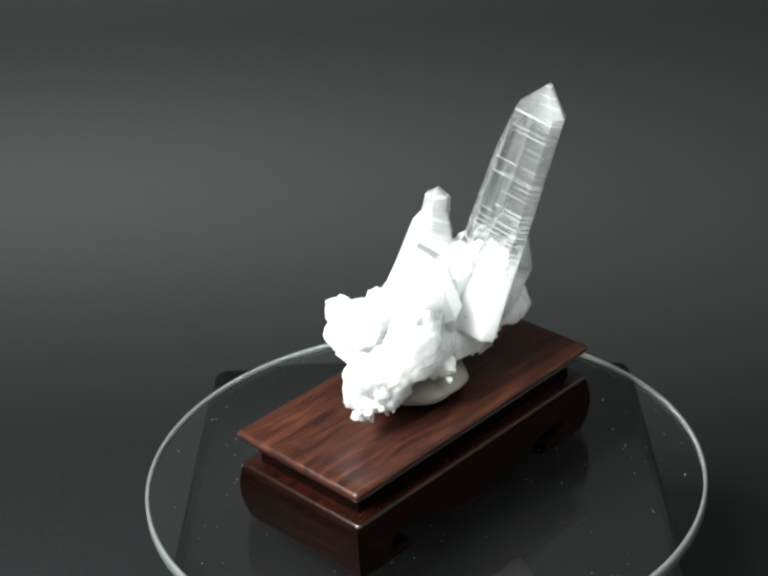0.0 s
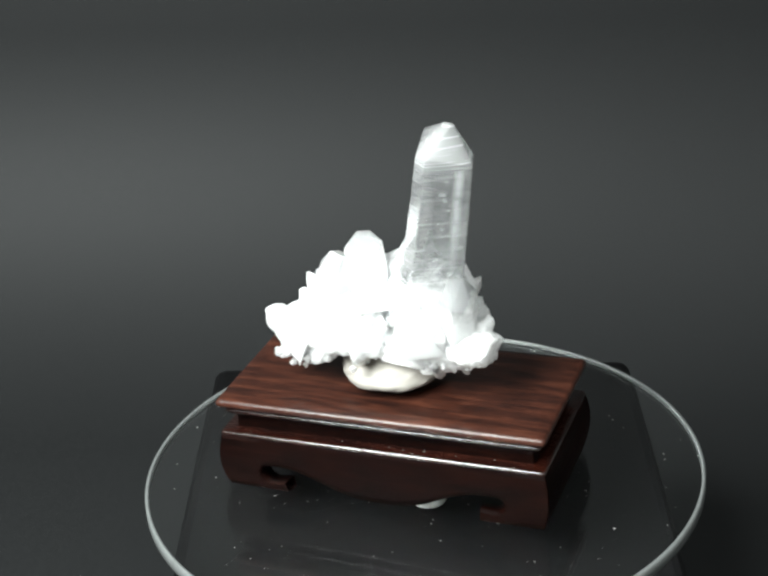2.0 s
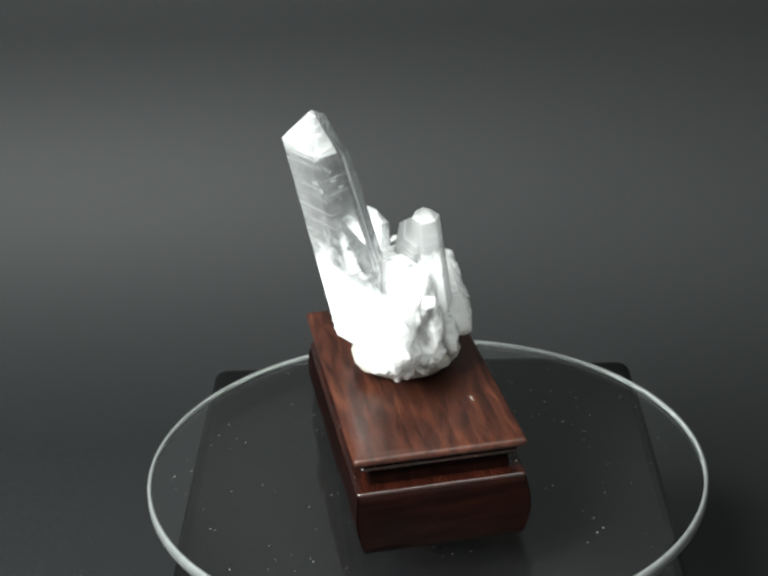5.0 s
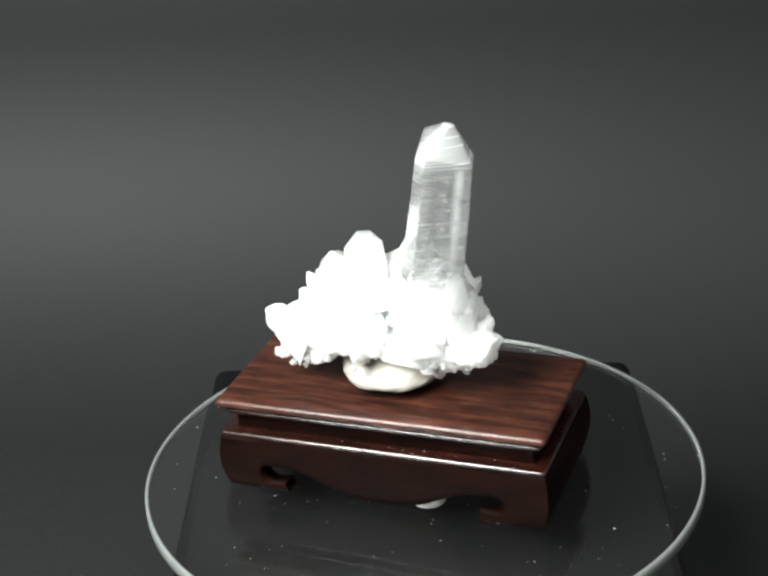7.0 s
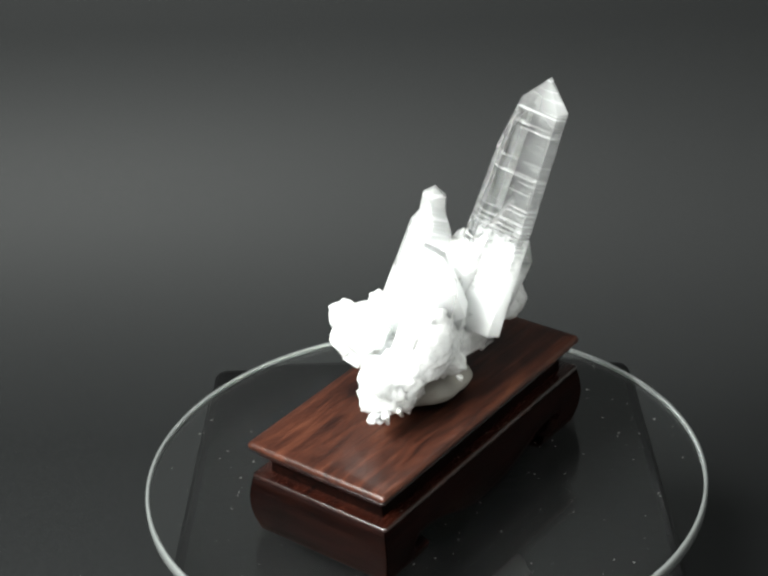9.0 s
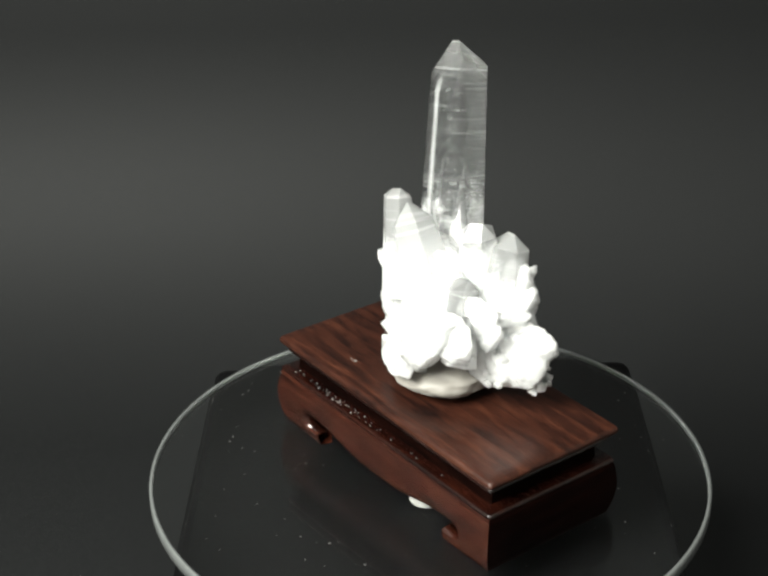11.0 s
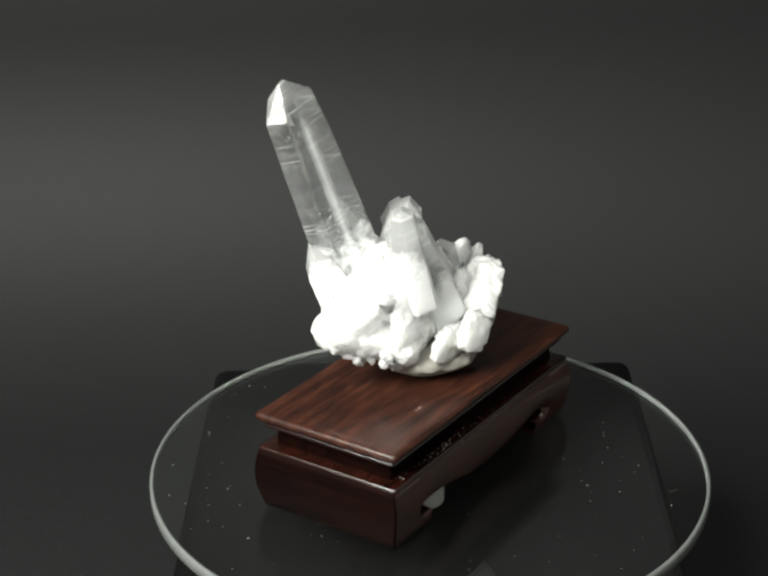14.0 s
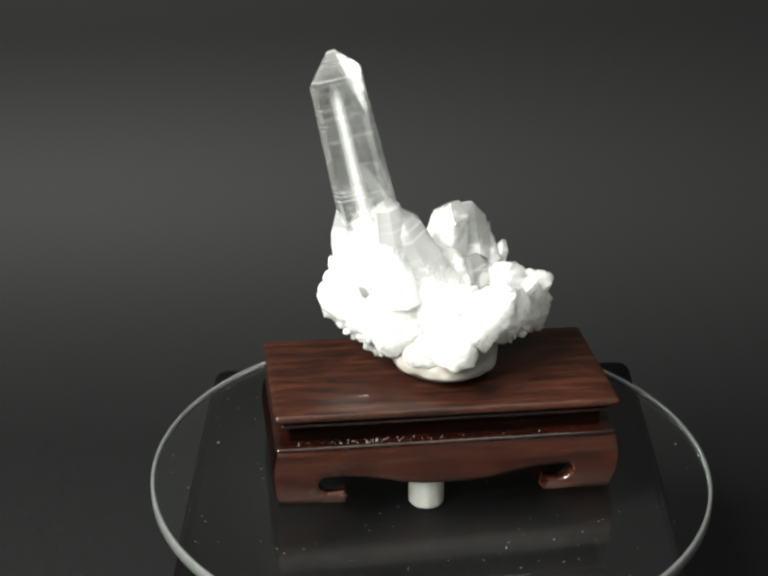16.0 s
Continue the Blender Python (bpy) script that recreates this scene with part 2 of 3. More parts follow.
def turntable():
    base = tagged(new("turntable"), "black plastic box housing of a motor turntable", "turntable")
    base.location = (0, 0, TABLE_Z)
    part("housing", box((-0.069, -0.090, 0.0), (0.070, 0.086, DECK_Z - TABLE_Z), 0.004, 3), BLACK, base)
    plat = tagged(new("turntable_platter"), "round clear acrylic turntable platter, dusty, with a white spindle", "platter")
    r, th, b = DISC_R, 0.0036, 0.0004
    sheet = bmesh.new()
    for z in (-th, 0.0):
        sheet.faces.new([sheet.verts.new(v) for v in circle(r - 0.001, z, 160)])
    sheet.faces.ensure_lookup_table()
    disc = part("disc", sheet, ACRYLIC, plat, "clear dusty acrylic disc", Matrix.Translation((*DISC, 0)))
    if disc.data.polygons[0].normal.z > 0:
        disc.data.polygons[0].flip()
    if disc.data.polygons[1].normal.z < 0:
        disc.data.polygons[1].flip()
    disc.visible_shadow = False
    rim = bmesh.new()
    loops = [[rim.verts.new(v) for v in circle(q, z, 160)] for q, z in ((r - 0.001, -th), (r - b, -th), (r, -th + b), (r, -b), (r - b, 0.0), (r - 0.001, 0.0))]
    for a, c in zip(loops, loops[1:] + loops[:1]):
        for i in range(160):
            rim.faces.new((a[i], a[(i + 1) % 160], c[(i + 1) % 160], c[i]))
    part("rim", rim, EDGE, plat, "matt sawn edge of the disc", Matrix.Translation((*DISC, 0)), smooth=True)
    part("spindle", rings([circle(0.0047, DECK_Z + 0.0008, 40), circle(0.0050, DECK_Z + 0.0012, 40), circle(0.0050, -0.0045, 40)]), SPINDLE, plat, "white plastic spindle", None)
    rnd = random.Random(4)
    bm = bmesh.new()
    for _ in range(190):
        a, q = rnd.uniform(0, 6.283), 0.073 * math.sqrt(rnd.random())
        s = rnd.uniform(0.00006, 0.00019) * (1.5 if rnd.random() < 0.06 else 1)
        bmesh.ops.create_icosphere(bm, subdivisions=1, radius=s, matrix=Matrix.Translation((q * math.cos(a), q * math.sin(a), s * 0.4)) @ Matrix.Rotation(rnd.uniform(0, 3), 4, "Z") @ Matrix.Diagonal((rnd.uniform(0.7, 2.2), 1, 0.5, 1)))
    tagged(part("dust_specks", bm, DUST, plat, "pale dust specks on the disc"), kind="stuff")
    return base, plat


BASE, PLATTER = turntable()

# ---- the wooden stand ----
SX, SY = -0.0033, -0.0028
HALF_L, HALF_W, LEDGE_Z, TOP_Z = 0.0454, 0.0214, 0.0176, 0.0281


def bulge(z):
    s = max(0.0, min(1.0, z / LEDGE_Z))
    return 0.0014 * math.sin(math.pi * s) - 0.0006 * (1 - s) ** 1.5


def apron_cut(u, sag):
    """Spans of wood, from bottom to ledge, at u metres from the end of a long side."""
    u *= 1000
    cu, cz, r = 14.0, 6.2, 3.0
    if u < cu - r:
        return [(0, LEDGE_Z)]
    if u < 17.8:
        d = math.sqrt(max(0.0, r * r - (u - cu) ** 2)) if u < cu else r
        toe = cz - d + (0.5 * (u - cu) / 3.8 if u > cu else 0)
        return [(0, toe / 1000), ((cz + d) / 1000, LEDGE_Z)]
    s = min(1, (u - 17.8) / 24)
    return [((9.2 - sag * (0.5 - 0.5 * math.cos(math.pi * s))) / 1000, LEDGE_Z)]


def panel(half, depth, side_half, cut, sag=0.0):
    """A side of the stand along x, its outer face towards -y at -side_half, bulging."""
    bm = bmesh.new()
    n = 150
    steps = 8
    def column(u, span):
        lo, hi = span
        out = []
        for k in range(steps + 1):
            z = lo + (hi - lo) * k / steps
            x = (-half + u) * (half + bulge(z)) / half
            out.append((bm.verts.new((x, -side_half - bulge(z), z)), bm.verts.new((x * 0.97, -side_half + depth, z))))
        return out
    us = sorted({2 * half * i / n for i in range(n + 1)} | {q for e in (0.011, 0.0178) for q in (e, e + 0.00002, 2 * half - e, 2 * half - e - 0.00002) if cut})
    def spans(u):
        return apron_cut(min(u, 2 * half - u), sag) if cut else [(0, LEDGE_Z)]
    prev = None
    for u in us:
        cols = [column(u, s) for s in spans(u)]
        if prev is not None:
            pairs = list(zip(prev, cols)) if len(prev) == len(cols) else [(prev[-1], cols[-1])]
            for a, b in pairs:
                for k in range(steps):
                    for s in (0, 1):
                        bm.faces.new((a[k][s], b[k][s], b[k + 1][s], a[k + 1][s]))
                bm.faces.new((a[0][0], b[0][0], b[0][1], a[0][1]))
                bm.faces.new((a[-1][0], b[-1][0], b[-1][1], a[-1][1]))
        prev = cols
    return bm


def slab(levels):
    """A rectangular moulding from (half length, half width, z, corner radius) levels."""
    loops = []
    for a, b, z, r in levels:
        loop = []
        for sx, sy, start in ((1, 1, 0), (-1, 1, 90), (-1, -1, 180), (1, -1, 270)):
            for k in range(5):
                q = radians(start + 90 * k / 4)
                loop.append((sx * (a - r) + r * math.cos(q), sy * (b - r) + r * math.sin(q), z))
        loops.append(loop)
    return rings(loops)


def stand():
    ob = tagged(new("display_stand"), "dark red-brown lacquered rosewood stand with scroll feet", "stand")
    at = Matrix.Translation((SX, SY, 0))
    L, W = HALF_L, HALF_W
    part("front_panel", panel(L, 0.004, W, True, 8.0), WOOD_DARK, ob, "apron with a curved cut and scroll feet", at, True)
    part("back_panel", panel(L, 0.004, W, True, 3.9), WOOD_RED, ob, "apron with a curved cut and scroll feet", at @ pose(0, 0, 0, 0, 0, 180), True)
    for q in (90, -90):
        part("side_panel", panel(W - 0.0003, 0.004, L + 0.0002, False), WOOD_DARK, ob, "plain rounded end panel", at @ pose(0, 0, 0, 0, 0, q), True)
    def rolled(out, z, r, inner, floor):
        """Levels of a moulding with a half-round edge of radius r at height z."""
        turn = [radians(q) for q in (-80, -50, -25, 0, 20, 40, 60, 80)]
        edge = [(out - r + r * math.cos(q), z + r * math.sin(q)) for q in turn]
        return [(L + o, W + o, h, 0.0010) for o, h in [(inner, floor)] + edge + [(inner, z + r + 0.0001)]]

    def moulding(name, levels, mat, label):
        ob_ = part(name, slab(levels), mat, ob, label, at, True)
        for q in ob_.data.polygons:
            q.use_smooth = len(q.vertices) < 5
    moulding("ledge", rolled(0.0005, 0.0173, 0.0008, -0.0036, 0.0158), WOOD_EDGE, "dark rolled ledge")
    # The near-black colour also stands in for shade in the recess.
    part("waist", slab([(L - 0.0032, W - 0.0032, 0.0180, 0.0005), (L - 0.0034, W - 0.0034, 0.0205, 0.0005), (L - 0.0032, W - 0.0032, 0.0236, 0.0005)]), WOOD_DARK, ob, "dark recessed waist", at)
    lip = rolled(0.0008, 0.0267, 0.0013, -0.0034, 0.0226)
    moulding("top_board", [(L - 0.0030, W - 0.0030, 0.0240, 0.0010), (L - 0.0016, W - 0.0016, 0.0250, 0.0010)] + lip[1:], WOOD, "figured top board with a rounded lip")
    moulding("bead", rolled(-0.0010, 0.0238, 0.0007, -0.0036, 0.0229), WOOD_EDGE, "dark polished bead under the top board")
    rnd = random.Random(8)
    pieces = []
    for n in range(46):
        one = chunk_mesh([rnd.uniform(0.0001, 0.0003) * (2.2 if n < 4 else 1) for _ in range(3)], n, 9)
        x = rnd.gauss(0.022, 0.009) if n % 4 else rnd.uniform(-0.036, 0.036)
        if n < 4:
            x = rnd.gauss(0.0205, 0.002)
        pieces.append((one, Matrix.Translation((min(x, 0.040), W - 0.0012 + rnd.uniform(-0.0012, 0.0006), 0.0182)) @ Matrix.Rotation(rnd.uniform(0, 6), 4, "X")))
    for n in range(11):
        one = chunk_mesh([rnd.uniform(0.0001, 0.00022) for _ in range(3)], n, 8)
        pieces.append((one, Matrix.Translation((rnd.uniform(-0.04, 0.04), -W + rnd.uniform(0.0002, 0.0024), 0.0182))))
    for n in range(5):
        one = chunk_mesh((rnd.uniform(0.0003, 0.0008), 0.0002, 0.0001), n, 10)
        pieces.append((one, Matrix.Translation((0.0185 - SX + rnd.uniform(-0.0012, 0.0012), 0.0105 - SY + rnd.uniform(-0.0004, 0.0004), TOP_Z))))
    tagged(part("glue_residue", joined(pieces), DUST, ob, "crumbs of dried whitish glue", at), kind="stuff")
    return ob


STAND = stand()

# ---- the quartz cluster ----
def lean(base, tip, azimuth=0.0):
    """A frame at base with z towards tip, and x as near as can be to the compass angle."""
    z = (Vector(tip) - Vector(base)).normalized()
    x = Vector((math.cos(radians(azimuth)), math.sin(radians(azimuth)), 0))
    y = z.cross(x).normalized()
    x = y.cross(z)
    m = Matrix((x, y, z)).transposed().to_4x4()
    m.translation = base
    return m


def point_mesh(length, r0, r1, cap, flat=1.0, seed=0, drops=None, angles=None, soften=0.06, girth=None):
    """A six-sided quartz prism, tapering, that ends in uneven slanting faces."""
    rnd = random.Random(seed)
    wob = [rnd.uniform(0.97, 1.03) if angles else rnd.uniform(0.88, 1.10) for _ in range(6)]
    drop = [rnd.uniform(0.0, 0.5) * (1 if i % 2 else 0.25) for i in range(6)]
    if drops:
        drop = drops
    wob = girth or wob
    bm = bmesh.new()
    rows = []
    levels = 9
    for k in range(levels):
        f = k / (levels - 1)
        row = []
        for i in range(6):
            a = radians(angles[i]) if angles else math.pi / 3 * i + 0.05 * wob[i]
            r = (r0 + (r1 - r0) * f) * wob[i] * (1 + rnd.uniform(-0.012, 0.012) * (0.2 if angles else 1))
            z = f * (length - cap * (1 + drop[i]))
            row.append(bm.verts.new((r * math.cos(a), r * math.sin(a) * flat, z)))
        rows.append(row)
    for a, b in zip(rows, rows[1:]):
        for i in range(6):
            bm.faces.new((a[i], a[(i + 1) % 6], b[(i + 1) % 6], b[i]))
    bm.faces.new(rows[0])
    w = 0.12 if angles else 0.32
    t1 = bm.verts.new((-w * r1, 0, length))
    t2 = bm.verts.new((w * r1, 0.05 * r1, length - 0.06 * cap))
    top = rows[-1]
    mids = [(top[i].co + top[(i + 1) % 6].co) / 2 for i in range(6)]
    apex = [t2 if q.x > 0 else t1 for q in mids]
    for i in range(6):
        bm.faces.new((top[i], top[(i + 1) % 6], apex[i]))
        if apex[i] is not apex[i - 1]:
            bm.faces.new((top[i], apex[i], apex[i - 1]))
    bmesh.ops.bevel(bm, geom=[e for e in bm.edges if len(e.link_faces) == 2 and e.calc_face_angle(0) > 0.3], offset=soften * r0, segments=2, affect="EDGES", clamp_overlap=True)
    return bm


HEART = Vector((-0.004, -0.002, 0.043))
LUMPS = [((-0.0139, -0.0133, 0.0485), (0.0137, 0.0070, 0.0115)),
         ((-0.0201, -0.0008, 0.0535), (0.0084, 0.0030, 0.0073)),
         ((-0.0160, -0.0169, 0.0549), (0.0075, 0.0052, 0.0111)),
         ((-0.0190, -0.0043, 0.0403), (0.0112, 0.0039, 0.0066)),
         ((0.0093, -0.0015, 0.0397), (0.0078, 0.0076, 0.0061)),
         ((0.0205, -0.0123, 0.0464), (0.0095, 0.0081, 0.0063)),
         ((0.0004, -0.0001, 0.0542), (0.0138, 0.0067, 0.0104)),
         ((0.0100, -0.0082, 0.0453), (0.0156, 0.0051, 0.0110)),
         ((-0.0278, -0.0096, 0.0429), (0.0090, 0.0075, 0.0093)),
         ((0.0051, -0.0052, 0.0584), (0.0164, 0.0094, 0.0104)),
         ((-0.0092, -0.0111, 0.0435), (0.0036, 0.0121, 0.0067)),
         ((0.0047, 0.0016, 0.0488), (0.0128, 0.0044, 0.0153)),
         ((-0.0012, 0.0084, 0.0394), (0.0102, 0.0032, 0.0059)),
         ((0.0059, -0.0084, 0.0426), (0.0173, 0.0092, 0.0066)),
         ((-0.0175, 0.0071, 0.0499), (0.0089, 0.0050, 0.0082)),
         ((0.0142, -0.0108, 0.0496), (0.0137, 0.0078, 0.0114)),
         ((0.0165, -0.0060, 0.0525), (0.0050, 0.0050, 0.0060))]


def reach(d):
    """How far the lumps reach from the heart along d."""
    best = 0.004
    for c, r in LUMPS:
        o = [(h - a) / b for h, a, b in zip(HEART, c, r)]
        v = [a / b for a, b in zip(d, r)]
        A, B, C = sum(q * q for q in v), sum(p * q for p, q in zip(o, v)), sum(q * q for q in o) - 1
        disc = B * B - A * C
        if disc > 0:
            best = max(best, (-B + math.sqrt(disc)) / A)
    return best


def matrix_mesh():
    """The grown-together mass: overlapping blunt crystals, each with flat, irregular faces."""
    rnd = random.Random(5)
    pieces = []
    for n, (c, r) in enumerate(LUMPS):
        one = chunk_mesh([1.04 * q for q in r], 70 + n, 44)
        pieces.append((one, Matrix.Translation(c)))
        # smaller crystals grown over each of them, all leaning outwards and up
        for k in range(9):
            d = Vector((rnd.gauss(0, 1), rnd.gauss(0, 1), rnd.gauss(0.1, 0.8))).normalized()
            q = Vector([a + 0.66 * b * e for a, b, e in zip(c, r, d)])
            out = (q - HEART).normalized()
            size = rnd.uniform(0.0014, 0.0028)
            if q.z - size < 0.0345 or out.y > 0.3:
                continue
            turn = (out + Vector((0, 0, 0.5))).to_track_quat("Z", "Y").to_matrix().to_4x4()
            bit = point_mesh(size * 2.0, size, size * 0.85, size * 0.7, 0.9, rnd.randrange(9999))
            pieces.append((bit, Matrix.Translation(q) @ turn @ Matrix.Rotation(rnd.uniform(0, 6), 4, "Z") @ Matrix.Translation((0, 0, -size))))
    return joined(pieces)


def druse_mesh():
    """Small broken crystals crowded along the lower edge."""
    rnd = random.Random(23)
    pieces = []
    for n in range(190):
        d = Vector((rnd.gauss(0, 1), rnd.gauss(0, 0.8), rnd.gauss(-0.36, 0.10))).normalized()
        s = rnd.uniform(0.0009, 0.0022)
        p = HEART + d * (reach(d) - 0.55 * s)
        if d.y > 0.15 or p.z < 0.0345 or math.hypot(p.x + 0.0055, p.y + 0.004) < 0.0165:
            continue
        up = (d + Vector((0, 0, 0.3))).to_track_quat("Z", "Y").to_matrix().to_4x4()
        one = chunk_mesh((s, s * rnd.uniform(0.7, 1.0), s * rnd.uniform(0.9, 1.4)), rnd.randrange(9999), 14)
        pieces.append((one, Matrix.Translation(p) @ up @ Matrix.Rotation(rnd.uniform(0, 6), 4, "Z")))
    return joined(pieces)


def small_points_mesh():
    """Small glassy prisms grown out of the mass between the large points."""
    rnd = random.Random(61)
    pieces = []
    for n in range(120):
        d = Vector((rnd.gauss(0, 1), rnd.gauss(0, 1), rnd.gauss(0.15, 0.45))).normalized()
        r = rnd.uniform(0.0011, 0.0027)
        length = rnd.uniform(2.6, 4.2) * r
        axis = (d * 0.8 + Vector((rnd.gauss(0, 0.25), rnd.gauss(0, 0.25), 0.75))).normalized()
        p = HEART + d * reach(d) - axis * length * 0.72
        if (p + axis * length).z < 0.053 or d.y > 0.25:
            continue
        up = axis.to_track_quat("Z", "Y").to_matrix().to_4x4()
        one = point_mesh(length, r, r * 0.85, r * 0.9, 0.9, rnd.randrange(9999))
        pieces.append((one, Matrix.Translation(p) @ up @ Matrix.Rotation(rnd.uniform(0, 6), 4, "Z")))
    return joined(pieces)


# base, tip, radius at the root, radius at the shoulder, length of the cap, spin, material, label
POINTS = [
    ((0.0085, -0.0121, 0.0467), (0.0235, -0.0270, 0.1120), 0.0094, 0.0076, 0.0020, 0, "CLEAR", "tall clear quartz point with a milky root"),
    ((0.0065, 0.0031, 0.0517), (0.0122, 0.0015, 0.0802), 0.0064, 0.0038, 0.0019, 26, "CLOUDY", "cloudy quartz point with a glassy tip"),
    ((-0.0052, 0.0007, 0.0451), (0.0107, 0.0000, 0.0773), 0.0105, 0.0065, 0.0063, -22, "CLOUDY", "cloudy quartz point"),
    ((-0.0064, -0.0128, 0.0549), (-0.0079, -0.0093, 0.0747), 0.0076, 0.0052, 0.0031, 28, "CLOUDY", "cloudy quartz point"),
    ((-0.0155, -0.0116, 0.0449), (-0.0125, -0.0175, 0.0714), 0.0078, 0.0058, 0.0035, -22, "CLOUDY", "cloudy quartz point"),
    ((-0.0198, 0.0055, 0.0429), (-0.0180, 0.0012, 0.0551), 0.0051, 0.0042, 0.0058, 39, "GLASSY", "small glassy quartz point"),
    ((-0.0137, 0.0010, 0.0429), (-0.0119, -0.0023, 0.0625), 0.0050, 0.0045, 0.0023, 16, "GLASSY", "small glassy quartz point"),
    ((0.0171, -0.0117, 0.0482), (0.0210, -0.0218, 0.0696), 0.0067, 0.0055, 0.0067, 33, "CLOUDY", "cloudy quartz point beside the tall one"),
    ((-0.0236, -0.0108, 0.0437), (-0.0375, -0.0122, 0.0505), 0.0096, 0.0036, 0.0020, -7, "MILK", "blunt milky crystal lying on its side"),
    ((-0.0091, 0.0107, 0.0440), (-0.0218, 0.0096, 0.0570), 0.0073, 0.0055, 0.0035, 80, "MILK", "blunt milky crystal"),
    ((-0.0018, -0.0086, 0.0538), (0.0156, -0.0225, 0.0820), 0.0063, 0.0038, 0.0239, -30, "CLOUDY", "small cloudy quartz point"),
]
CHUNKS = [((0.0219, -0.0111, 0.0451), (0.0061, 0.0047, 0.0072), 5),
          ((-0.0092, 0.0061, 0.0479), (0.0064, 0.0041, 0.0110), 8),
          ((-0.0056, 0.0131, 0.0420), (0.0075, 0.0042, 0.0085), 12),
          ((-0.0225, -0.0136, 0.0420), (0.0084, 0.0032, 0.0068), 14)]


FACETS = bpy.data.textures.new("facets", "VORONOI")
FACETS.noise_scale, FACETS.distance_metric, FACETS.weight_1, FACETS.weight_2 = 0.0042, "DISTANCE", -1.0, 1.0
CRUST = bpy.data.textures.new("crust", "VORONOI")
CRUST.noise_scale, CRUST.weight_1 = 0.0017, 1.0


def roughen(ob):
    """Fuses the crystals of one mass and breaks its skin into steps and small uneven faces."""
    fuse = ob.modifiers.new("fuse", "REMESH")
    fuse.mode, fuse.voxel_size, fuse.use_smooth_shade = "VOXEL", 0.00032, True
    for tex, depth in ((FACETS, 0.0013), (CRUST, 0.0006)):
        step = ob.modifiers.new(tex.name, "DISPLACE")
        step.texture, step.texture_coords, step.strength, step.mid_level = tex, "LOCAL", depth, 0.45
    return ob


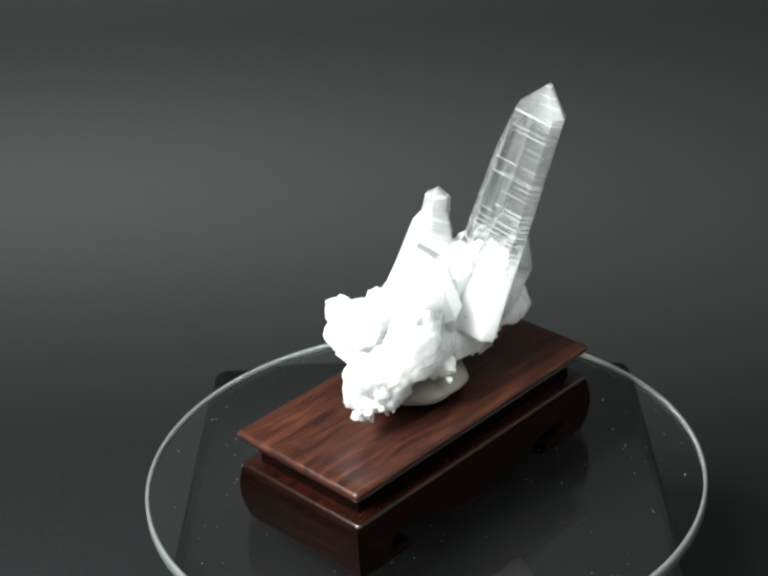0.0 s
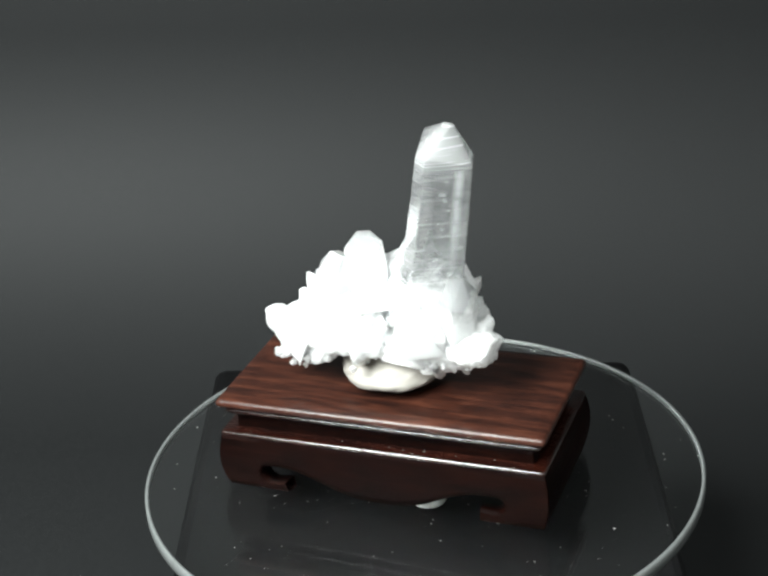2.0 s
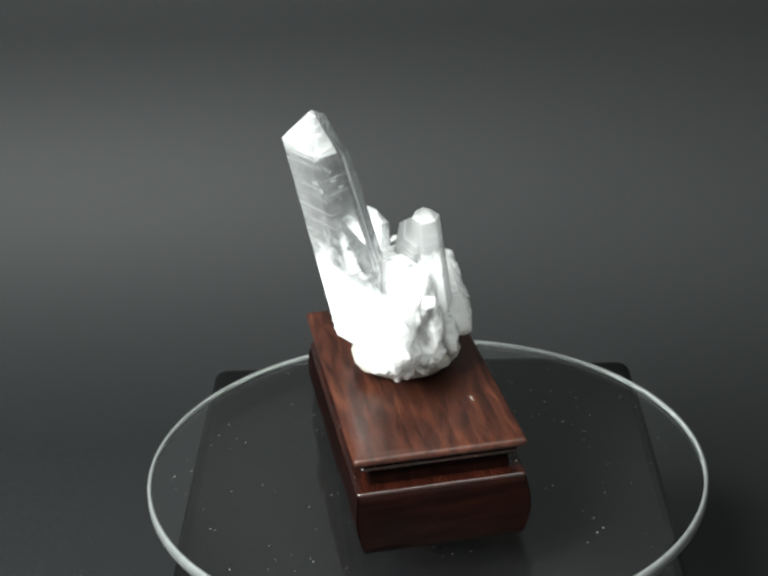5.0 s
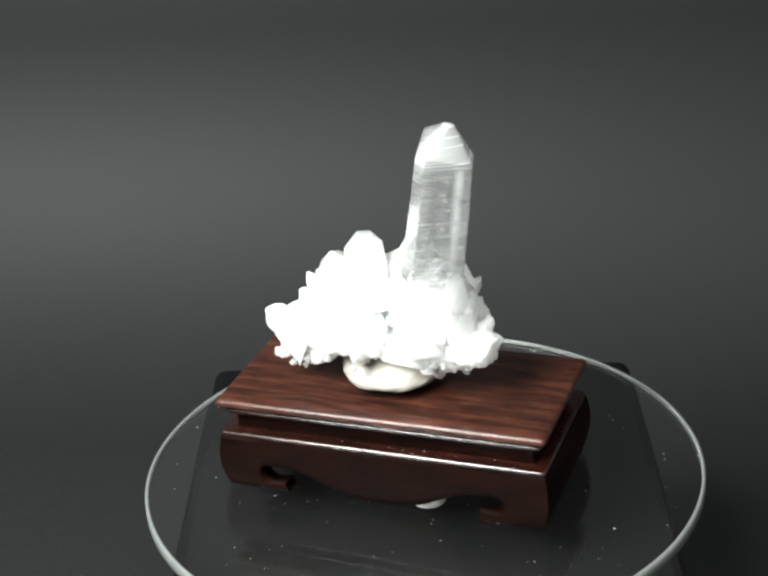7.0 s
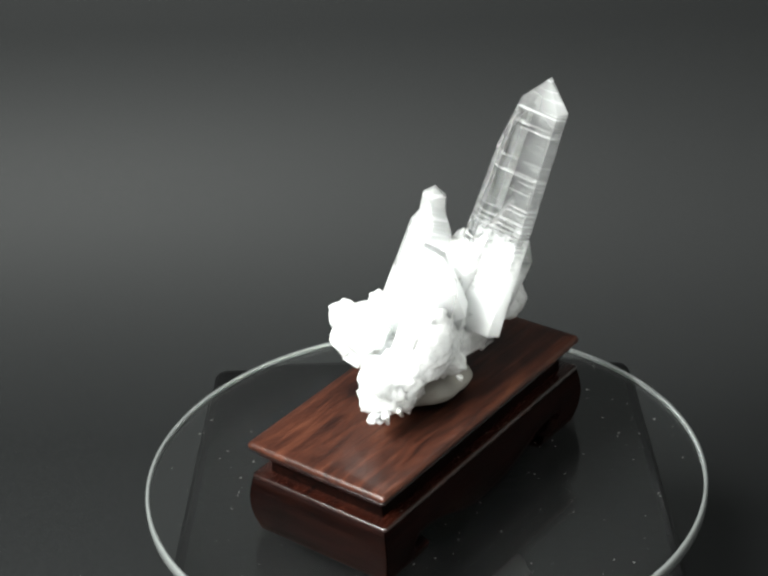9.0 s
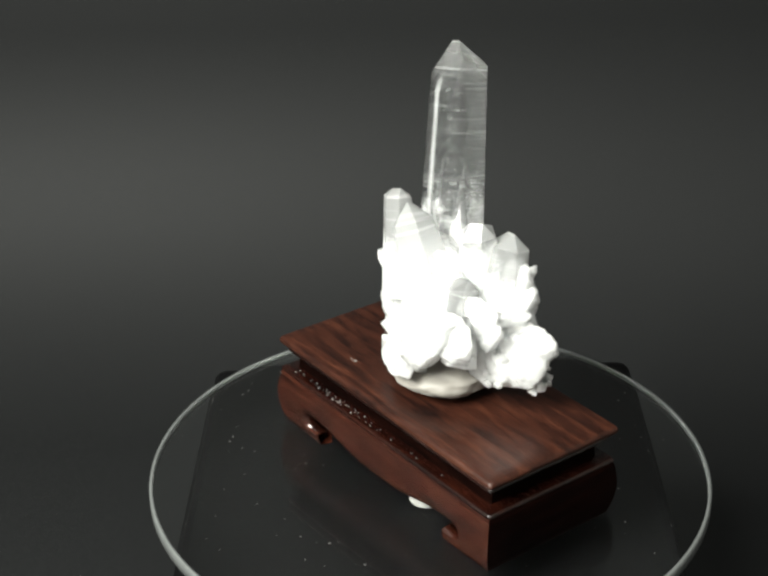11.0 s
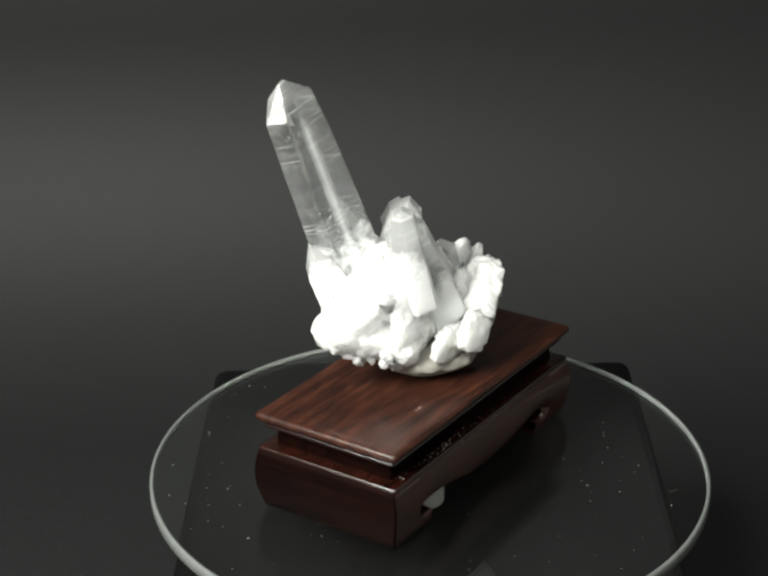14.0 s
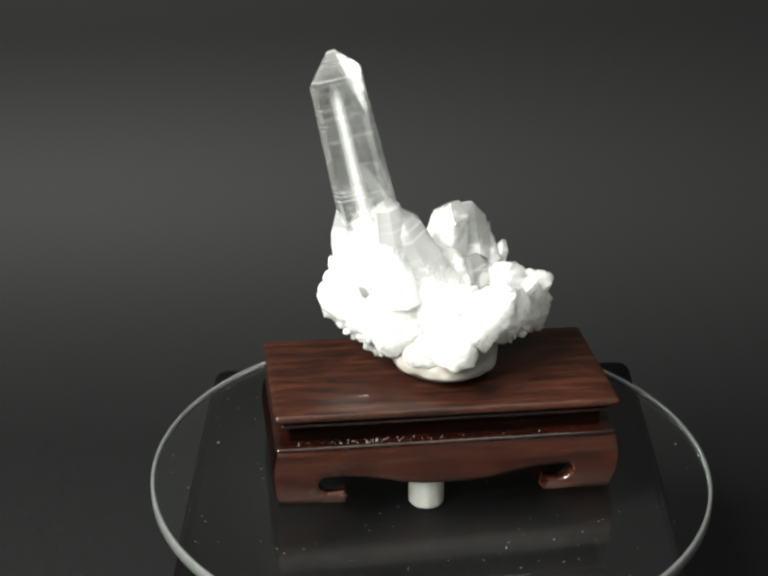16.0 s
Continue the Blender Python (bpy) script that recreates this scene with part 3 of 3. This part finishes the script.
def cluster():
    ob = tagged(new("quartz_cluster"), "white rock crystal cluster with one tall clear point", "crystal cluster")
    mass = part("matrix", matrix_mesh(), MATRIX, ob, "milky white quartz mass", None, True)
    roughen(mass)
    tagged(part("druse", druse_mesh(), MATRIX, ob, "crust of tiny milky crystals"), kind="stuff")
    tagged(part("point_druse", small_points_mesh(), DRUSE, ob, "small translucent quartz points"), kind="stuff")
    for i, (a, b, r0, r1, cap, spin, mat, label) in enumerate(POINTS):
        length = (Vector(b) - Vector(a)).length
        tall = i == 0
        # compass angles of the tall point's edges, and how far each reaches below the tip
        angles = [q - spin for q in (-127, -107, -21, 24, 129, 155)] if tall else None
        drops = [d / cap / 1000 - 1 for d in (6.6, 5.7, 8.4, 9.1, 19.3, 5.3)] if tall else None
        shape = point_mesh(length, r0, r1, cap, 1.0 if tall else 0.95, 40 + i, drops, angles, 0.03 if tall else 0.07, [1.17, 1.16, 1.04, 0.88, 1.05, 0.95] if tall else None)
        point = part("crystal_point", shape, {"CLEAR": CLEAR, "CLOUDY": CLOUDY, "GLASSY": GLASSY, "MILK": MATRIX}[mat], ob, label, lean(a, b, spin))
        if mat == "MILK":
            roughen(point)
    # healed cracks and veils inside the tall point
    a, b = Vector(POINTS[0][0]), Vector(POINTS[0][1])
    rnd = random.Random(31)
    pieces = []
    for n in range(20):
        f = rnd.uniform(0.12, 0.82)
        q, off = rnd.uniform(0, 6.283), rnd.uniform(0.0, 0.0042)
        one = chunk_mesh((rnd.uniform(0.0005, 0.0018), rnd.uniform(0.0003, 0.0011), 0.00004), 300 + n, 10)
        spot = Matrix.Translation((off * math.cos(q), off * math.sin(q), f * (b - a).length))
        pieces.append((one, spot @ Matrix.Rotation(rnd.uniform(0, 3.1), 4, "Z") @ Matrix.Rotation(rnd.gauss(0.2, 0.3), 4, "X")))
    tagged(part("inclusions", joined(pieces), MATRIX, ob, "fine white veils inside the tall point", lean(a, b, 0)), kind="stuff")
    for c, r, seed in CHUNKS:
        roughen(part("crystal_lump", chunk_mesh(r, seed, 30), MATRIX, ob, "blunt milky crystal lump", pose(*c)))
    wax = bmesh.new()
    bmesh.ops.create_icosphere(wax, subdivisions=5, radius=1)
    for v in wax.verts:
        d = v.co.normalized()
        k = 1 + 0.10 * noise.noise(d * 1.7 + Vector((3, 1, 0))) + 0.04 * noise.noise(d * 5)
        z = d.z * 0.0065
        z = max(-0.0050, z) if z < 0 else z
        taper = 1.0 + 40 * min(0, z + 0.001)
        v.co = (d.x * 0.0148 * k * taper, d.y * 0.0143 * k * taper, z)
    part("wax_mount", wax, PUTTY, ob, "off-white lump of mounting wax", Matrix.Translation((-0.0052, -0.0025, TOP_Z + 0.0050)), True)
    return ob


CLUSTER = cluster()


# ---- what turns ----
def motions():
    turn = [(0.0, 46.3), (0.5, 29.6), (1.0, 12.9), (1.5, -3.3), (2.0, -20.1), (2.5, -36.8), (3.0, -54.0), (3.5, -69.6), (3.8, -79.2), (4.0, -84.4), (4.2, -86.8), (4.4, -87.3),
            (4.85, -82.0), (5.35, -72.8), (5.85, -59.5), (6.3, -44.8), (6.5, -37.9), (7.0, -20.1), (7.5, -3.4), (8.0, 14.4), (8.5, 33.3), (9.0, 53.3), (9.2, 61.4),
            (10.25, 100.5), (11.3, 139.2), (11.5, 146.8), (12.0, 165.6), (12.5, 183.1), (13.0, 202.3), (13.5, 220.1), (13.7, 227.4), (13.8, 232.2), (13.9, 235.2), (14.0, 236.4),
            (14.1, 236.1), (14.3, 233.3), (14.5, 229.5), (14.7, 227.8), (14.9, 225.4), (15.0, 221.4), (15.5, 204.9), (16.0, 188.4)]
    # everything on the spindle leans a little, so it wobbles as it turns
    tilt, flat = pose(0, 0, 0, 0.77, -2.69, 0), pose(0, 0, 0, -0.1, -1.86, 0)
    for thing, x, m in ((PLATTER, 0.0010, flat), (STAND, 0.0, tilt), (CLUSTER, 0.0, tilt)):
        walk(thing, [(t, pose(x, 0, 0, 0, 0, a) @ m) for t, a in turn])


motions()
